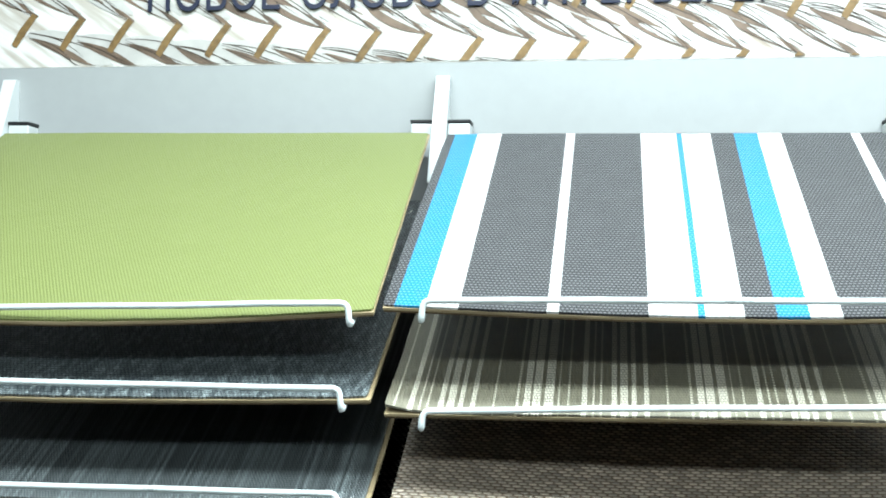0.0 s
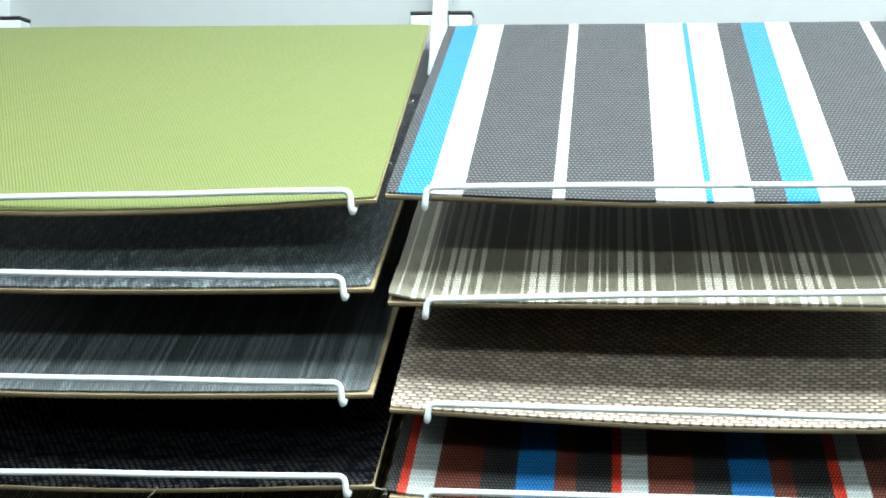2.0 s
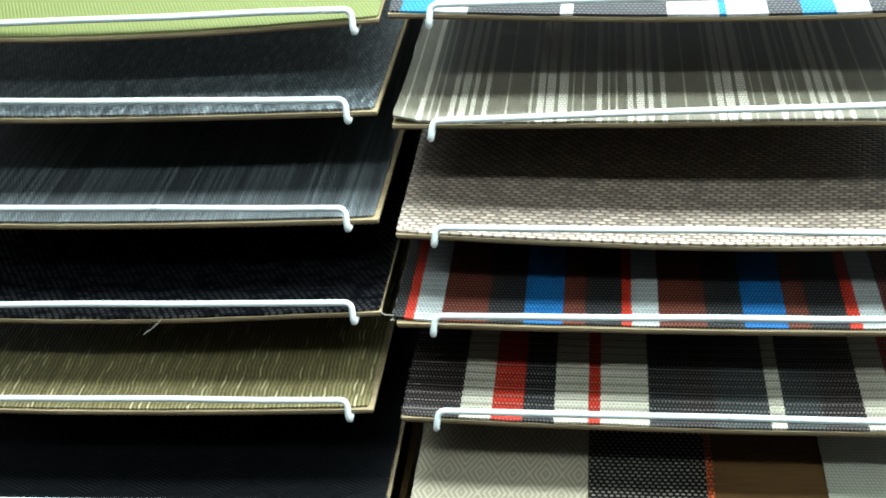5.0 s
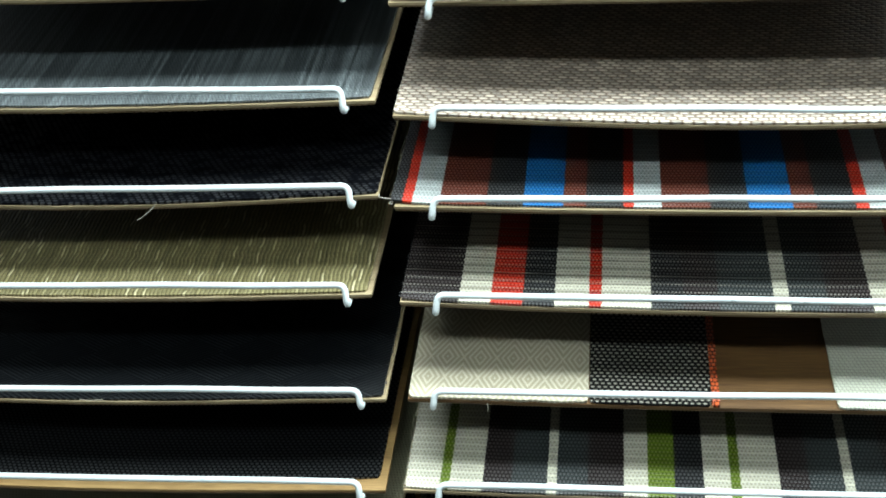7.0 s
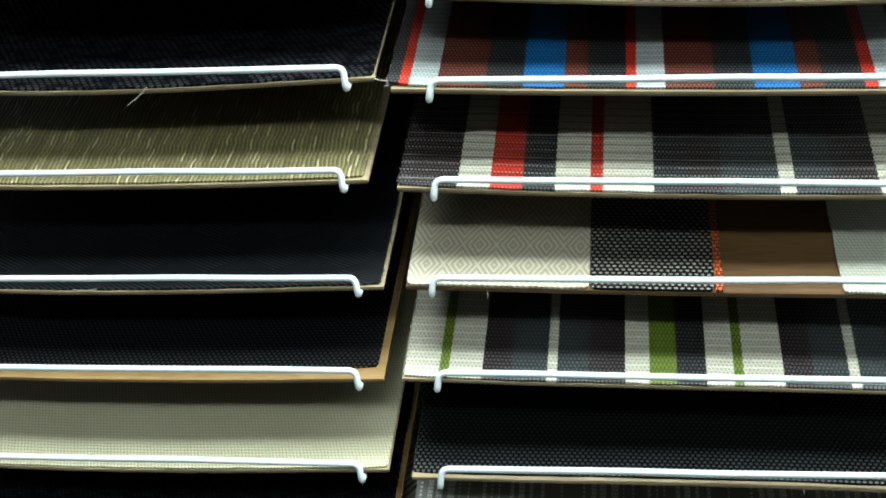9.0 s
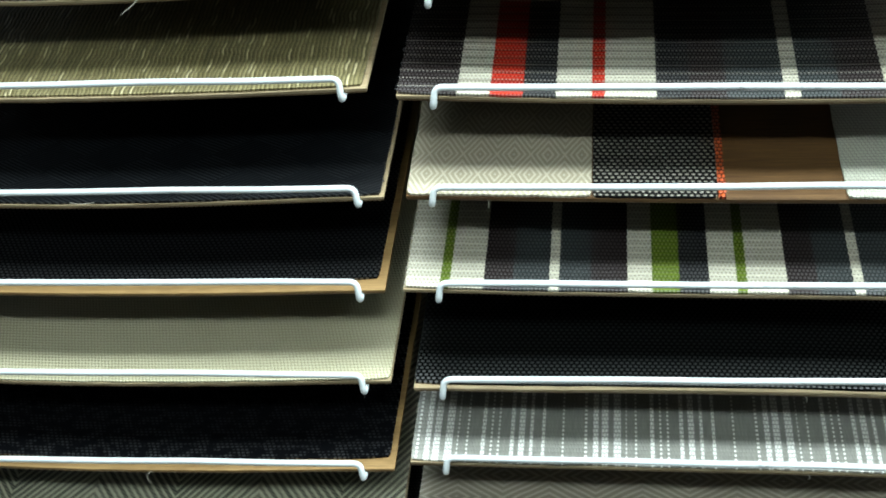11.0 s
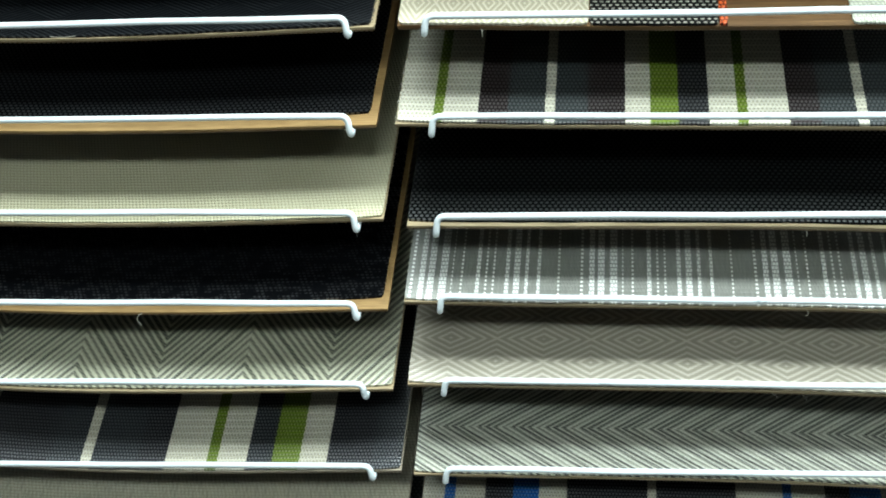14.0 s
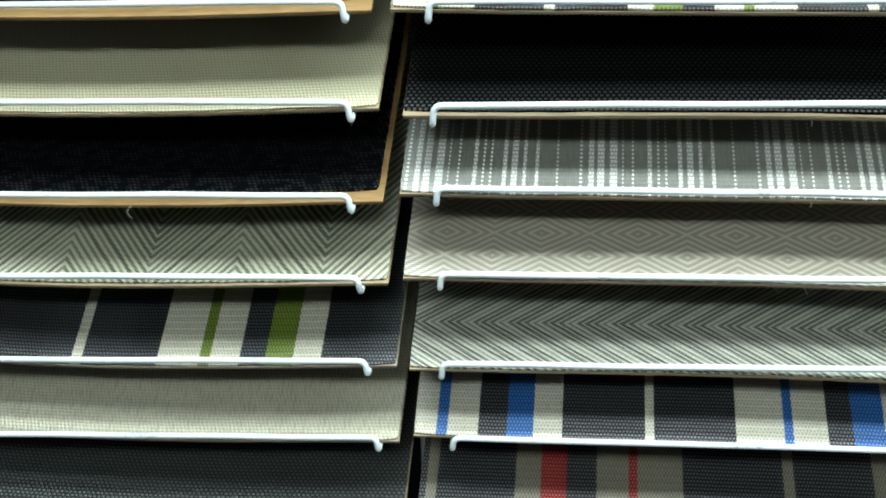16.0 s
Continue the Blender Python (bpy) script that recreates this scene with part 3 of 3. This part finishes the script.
# the header hangs a little lower at its left end
header.matrix_local = Matrix.Translation((.575, 0, 1.7717)) @ pose(0, 0, 0, 0, -0.19, 0) @ Matrix.Translation((-.575, 0, -1.7717))

for k in range(-1, 2):
    cx = MID + k * PITCH
    bm = bmesh.new()
    prof = [(Y_PANEL, 1.752), (Y_PANEL - .01, 1.752), (.405, 1.672), (.377, 1.622), (Y_PANEL, 1.606)]
    lo, hi = [[bm.verts.new((cx + s * .008, y, z)) for y, z in prof] for s in (-1, 1)]
    bm.faces.new(lo), bm.faces.new(hi[::-1])
    for a in range(len(prof)):
        b = (a + 1) % len(prof)
        bm.faces.new((lo[a], lo[b], hi[b], hi[a]))
    in_rack("divider", bm, M_DIVIDER, "white upright divider with slanted front edge")
    for s in (-1, 1):
        up = in_rack("upright", cube(cx + s * .0215 - .0130, cx + s * .0215 + .0130, .425, Y_PANEL - .0005, 0, 1.694, bevel=.002), M_POST, "white steel upright")
        in_rack("cap", cube(cx + s * .0215 - .0133, cx + s * .0215 + .0133, .4247, Y_PANEL - .0005, 1.6945, 1.6985, bevel=.001), M_BLACK, "black plastic cap", up)

# ---------------------------------------------------------------- sample boards
TILT, DEPTH, WIDE = 25.0, 0.455, 0.500
T_WOOD, T_SHEET, T_PLY = 0.0042, 0.0022, 0.0015


def sample_board(column, x_near, z_near, z_far, sheets, label, bow=0.003, yaw=0.0, backing=None, seed=0.0, curl=0.0, tilt=TILT):
    """One tilted sample: a thin board with one or more vinyl sheets on it. x_near: its side edge at the gap; z_near and z_far: the
    height of its lower front edge there and 0.33 m away. sheets: (start, end, front, material, name)."""
    droop = (z_far - z_near) / 0.985
    ob = tagged(new("sample_board"), label, "sample board", "sample boards in the rack")
    ob.matrix_world = pose(x_near, 0, z_near) @ pose(0, 0, 0, 0, 0, yaw) @ pose(0, 0, 0, tilt)
    x0 = 0.0 if column == "R" else -WIDE

    def shape(x, y):
        t = (x - x0) / WIDE
        near = (t if column == "R" else 1 - t)
        far = max(near, 0) ** 1.3
        wave = 0.0007 * noise.noise((x * 5 + seed, y * 4, seed))
        return (droop * 4 * far * (1 - far) - bow * 4 * t * (1 - t)) * (1 - y / DEPTH) + wave

    def sheet_shape(x, y):
        t = (x - x0) / WIDE
        near = t if column == "R" else 1 - t
        return shape(x, y) + curl * max(0, 1 - near / 0.10) ** 2 * max(0, 1 - y / 0.12) ** 2 + 0.0004 * noise.noise((x * 40 + seed, y * 30, 2.0))

    inset = 0.0005 + 0.0004 * math.sin(seed * 1.7)
    part("backing", slab(x0, x0 + WIDE, 0, DEPTH, T_PLY + .0003, T_WOOD, shape, ragged=.0003), backing or M_WOOD, ob, "tan fibreboard backing")
    part("lower_ply", slab(x0 + .0006, x0 + WIDE - .0006, inset, DEPTH, 0, T_PLY, shape, ragged=.0004), M_PLY, ob, "darker lower layer of the board")
    for a, b, front, mat, name, tag in sheets:
        bm = slab(a, b, front, DEPTH - 0.001, T_WOOD + .0003, T_WOOD + T_SHEET, sheet_shape, ragged=0.0007, corner=.0012)
        me = part(name, bm, V[mat], ob, tag)
        # the pattern starts at the sheet's own left edge
        if x0:
            me.data.transform(Matrix.Translation((-x0, 0, 0)))
            me.location.x = x0
    return ob


def one(mat, tag, column, near=0.0, front=0.0008):
    if column == "R":
        return [(near, WIDE, front, mat, "vinyl_sheet", tag)]
    return [(-WIDE, -near, front, mat, "vinyl_sheet", tag)]


BOARDS = {}
LEFT = [
    # x, z at the gap, z at 0.33 m, material, sheet inset at the gap, sheet inset in front, bow, words
    (-.0100, 1.4780, 1.4660, "green", .001, .0008, .0015, "lime green twill vinyl sample on a thin tan board"),
    (-.0120, 1.4060, 1.4020, "slate", .003, .0020, .0015, "slate grey melange vinyl sample on a tan board"),
    (-.0120, 1.3200, 1.3150, "graphite", .004, .0025, .0020, "graphite streaked vinyl sample on a tan board"),
    (-.0110, 1.2450, 1.2340, "navy_fleck", .001, .0010, .0015, "navy black vinyl sample with pale flecks"),
    (-.0180, 1.1650, 1.1570, "olive", .004, .0020, .0015, "olive ribbed vinyl sample with pale slubs"),
    (-.0080, 1.0780, 1.0690, "black_wave", .003, .0010, .0015, "black twill vinyl sample on a thin board"),
    (-.0100, 1.0000, .9930, "black_dot", .0065, .0120, .0015, "black dotted vinyl sample smaller than its wooden board"),
    (-.0080, .9210, .9110, "beige", .001, .0008, .0015, "beige close-woven vinyl sample on a board"),
    (-.0080, .8410, .8300, "black_fleck", .005, .0110, .0015, "black flecked vinyl sample smaller than its wooden board"),
    (-.0070, .7660, .7520, "herring_grey", .001, .0025, .0010, "grey chevron vinyl sample on a tan board"),
    (-.0030, .6860, .6710, "multi_green", .001, .0008, .0010, "black, cream and green striped vinyl sample"),
    (-.0040, .6080, .5950, "sand", .001, .0006, .0010, "sand coloured wavy vinyl sample"),
    (-.0020, .5300, .5180, "charcoal", .001, .0008, .0010, "charcoal basket-weave vinyl sample"),
]
for k, (x, zn, zf, mat, near, front, bow, words) in enumerate(LEFT):
    BOARDS["L%d" % k] = sample_board("L", x, zn, zf, one(mat, "", "L", near, front), words, bow, yaw=1.7 if k == 0 else 0.0, tilt=25.7 if k == 0 else TILT, seed=k * 3.7,
                 backing=M_GREYWOOD if mat in ("multi_green", "sand") else (M_WOOD_RAW if near > .0045 else M_WOOD))

RIGHT = [
    (-.0026, 1.4820, 1.4785, "blue_stripe", .000, .0008, .0030, 0.0, "grey, white and blue striped vinyl sample on a board"),
    (.0000, 1.3950, 1.3990, "olive_stripe", .000, .0010, .0030, .006, "olive vinyl sample with fine cream stripes and curled corner"),
    (.0020, 1.3080, 1.3015, "brown_basket", .000, .0010, .0030, 0.0, "brown and beige basket-weave vinyl sample"),
    (.0020, 1.2360, 1.2360, "red_blue", -.0033, .0025, .0025, .002, "red, blue, rust and white striped vinyl sample"),
    (.0050, 1.1590, 1.1555, "red_grey", .000, .0010, .0020, 0.0, "maroon, cream and red striped vinyl sample"),
    (.0100, 1.0790, 1.0780, "patchwork", .000, .0008, .0015, 0.0, "wooden board with white, black and pale vinyl swatches"),
    (.0050, 1.0010, 1.0015, "green_stripe", .001, .0010, .0025, 0.0, "cream, maroon and green striped vinyl sample"),
    (.0110, .9150, .9205, "black_dot_small", .000, .0040, .0015, 0.0, "black vinyl sample with small pale dots"),
    (.0060, .8480, .8500, "grey_stripe", .000, .0008, .0010, 0.0, "grey vinyl sample with fine white stripes"),
    (.0060, .7710, .7755, "beige_diamond", .000, .0008, .0010, 0.0, "beige vinyl sample with concentric diamonds"),
    (.0080, .6830, .6905, "herring_side", .000, .0010, .0010, 0.0, "pale grey vinyl sample with arrow chevrons"),
    (.0095, .6150, .6205, "blue_black", .000, .0006, .0010, 0.0, "black, cream and blue striped vinyl sample"),
    (.0098, .5330, .5380, "red_maroon", .000, .0006, .0010, 0.0, "maroon, cream and red striped vinyl sample, mostly hidden"),
]
for k, (x, zn, zf, mat, near, front, bow, curl, words) in enumerate(RIGHT):
    if mat == "patchwork":
        sheets = [(.0002, .1454, .0006, "white_diamond", "white_swatch", "white vinyl swatch with zigzag weave"),
                  (.1462, .2428, .0006, "black_basket", "black_swatch", "coarse black basket-weave swatch"),
                  (.2432, .2490, .0006, "orange", "binding", "frayed orange binding"),
                  (.3395, .4990, .0006, "pale_weave", "pale_swatch", "pale green-grey woven swatch")]
    else:
        sheets = one(mat, "", "R", near, front)
    BOARDS["R%d" % k] = sample_board("R", x, zn, zf, sheets, words, bow, seed=50 + k * 2.9, curl=curl, backing=M_HARDBOARD if mat == "patchwork" else M_WOOD)

# ---------------------------------------------------------------- wire holders
R_WIRE = 0.0027


def wire_holder(column, x_tip, z_tip, z_bend, z_far):
    """A white wire that comes forward under the board, turns up in front of it and runs across."""
    s = 1 if column == "R" else -1
    rise = z_far - z_bend
    y = -0.0065
    far = 0.455
    back = 0.30
    zb = math.tan(radians(TILT))

    def under(z):
        return z + back * zb

    rnd = random.Random(round(z_tip * 1000))
    run = [(x_tip + s * far * f, y + rnd.uniform(-.0005, .0005), z_bend + rise * far * f / .35 + rnd.uniform(-.0006, .0006)) for f in (.16, .33, .5, .66, .83)]
    pts = [(x_tip, back, under(z_tip) - .004), (x_tip, y, z_tip - .0030), (x_tip + s * .0020, y, z_bend), *run, (x_tip + s * far, y, z_bend + rise * far / .35),
           (x_tip + s * (far + .0045), y, z_tip + rise * far / .35), (x_tip + s * (far + .0045), back, under(z_tip) + rise * far / .35 - .004)]
    return in_rack("wire_holder", rod(pts, R_WIRE, bend=.0062), M_WIRE, "white coated wire lip", smooth=True)


for x, zt, zb, zf in [(-.029, 1.473, 1.489, 1.481), (-.035, 1.403, 1.419, 1.419), (-.036, 1.317, 1.333, 1.331), (-.032, 1.242, 1.257, 1.251), (-.037, 1.162, 1.177, 1.172),
                      (-.028, 1.077, 1.090, 1.084), (-.030, .998, 1.012, 1.007), (-.030, .917, .931, .927), (-.034, .838, .851, .845), (-.030, .764, .776, .769),
                      (-.028, .684, .696, .685), (-.022, .606, .618, .606), (-.022, .527, .540, .530)]:
    wire_holder("L", x, zt, zb, zf)
for x, zt, zb, zf in [(.030, 1.477, 1.492, 1.496), (.031, 1.389, 1.402, 1.413), (.033, 1.305, 1.318, 1.316), (.032, 1.233, 1.247, 1.249), (.034, 1.156, 1.170, 1.169),
                      (.031, 1.078, 1.091, 1.094), (.034, .998, 1.012, 1.014), (.035, .914, .929, .935), (.036, .846, .859, .861), (.037, .769, .782, .787),
                      (.036, .683, .696, .704), (.044, .610, .621, .625), (.044, .530, .541, .545)]:
    wire_holder("R", x, zt, zb, zf)

# ---------------------------------------------------------------- loose threads
M_THREAD = plain("pale_thread", srgb(176, 172, 160), 0.6, grain=0.1, scale=500)
M_THREAD_DARK = plain("dark_thread", srgb(70, 72, 76), 0.6, grain=0.1, scale=500)


def loose_thread(board, x, y, z, dx, dz, curl, material=M_THREAD, radius=0.00038):
    """A frayed thread that hangs from the front edge of a sample."""
    pts = []
    for k in range(9):
        t = k / 8
        pts.append((dx * t + curl * math.sin(math.pi * t), -0.003 * math.sin(math.pi * t), dz * t ** 1.4))
    ob = new("loose_thread", mesh_of("loose_thread", rod(pts, radius, sides=6), material, True))
    ob.parent = BOARDS[board]
    ob.matrix_parent_inverse = BOARDS[board].matrix_basis.inverted()
    ob.location = (x, y, z)
    return tagged(ob, "frayed thread")


loose_thread("L3", -.1940, .001, 1.2410, -.0165, -.0140, .004)
loose_thread("L5", -.2690, .001, 1.0745, .0205, .0005, .001)
loose_thread("L8", -.2220, .001, .8345, -.0010, -.0110, -.003)
loose_thread("L7", -.0330, .001, .9190, .0020, -.0110, .001, M_THREAD_DARK)
loose_thread("R3", -.0010, .001, 1.2460, -.0095, .0035, -.003)
loose_thread("R9", .3040, .001, .7770, .0105, -.0070, .002)
loose_thread("R9", .3330, .001, .7750, .0050, -.0070, .001)
loose_thread("R8", .3310, .001, .8510, .0012, -.0060, .002)
loose_thread("R5", .0740, .001, 1.0800, .0010, -.0070, .001)
loose_thread("R7", .3250, .001, .9205, .0030, -.0070, .001)
loose_thread("L0", -.0145, .1990, 1.5760, .0050, .0030, .001)
loose_thread("L0", -.0125, .0690, 1.5150, .0040, -.0040, .002)


def fringe(board, column, x, spots, material=M_THREAD):
    """Short frayed threads along a sample's side edge; spots: how many."""
    rnd = random.Random(board)
    s = -1 if column == "R" else 1
    bm = bmesh.new()
    top = T_WOOD + T_SHEET
    for k in range(spots):
        v = 0.001 + 0.11 * rnd.random()
        ln = rnd.uniform(.0006, .0022)
        a = Vector((x - s * .0015, v, top - .0008))
        pts = [a, a + Vector((s * (ln + .0015) * .6, rnd.uniform(-.001, .001), .0005)), a + Vector((s * (ln + .0015), rnd.uniform(-.0018, .0018), rnd.uniform(-.001, .001)))]
        other = rod(pts, .00026, sides=5)
        me = bpy.data.meshes.new("tmp")
        other.to_mesh(me)
        other.free()
        bm.from_mesh(me)
        bpy.data.meshes.remove(me)
    tagged(part("fringe", bm, material, BOARDS[board], "frayed side edge"), kind="stuff")


fringe("R6", "R", .001, 34)
fringe("R3", "R", -.0033, 22)
fringe("R4", "R", .0, 14, M_THREAD_DARK)
fringe("L5", "L", -.003, 24, M_THREAD_DARK)
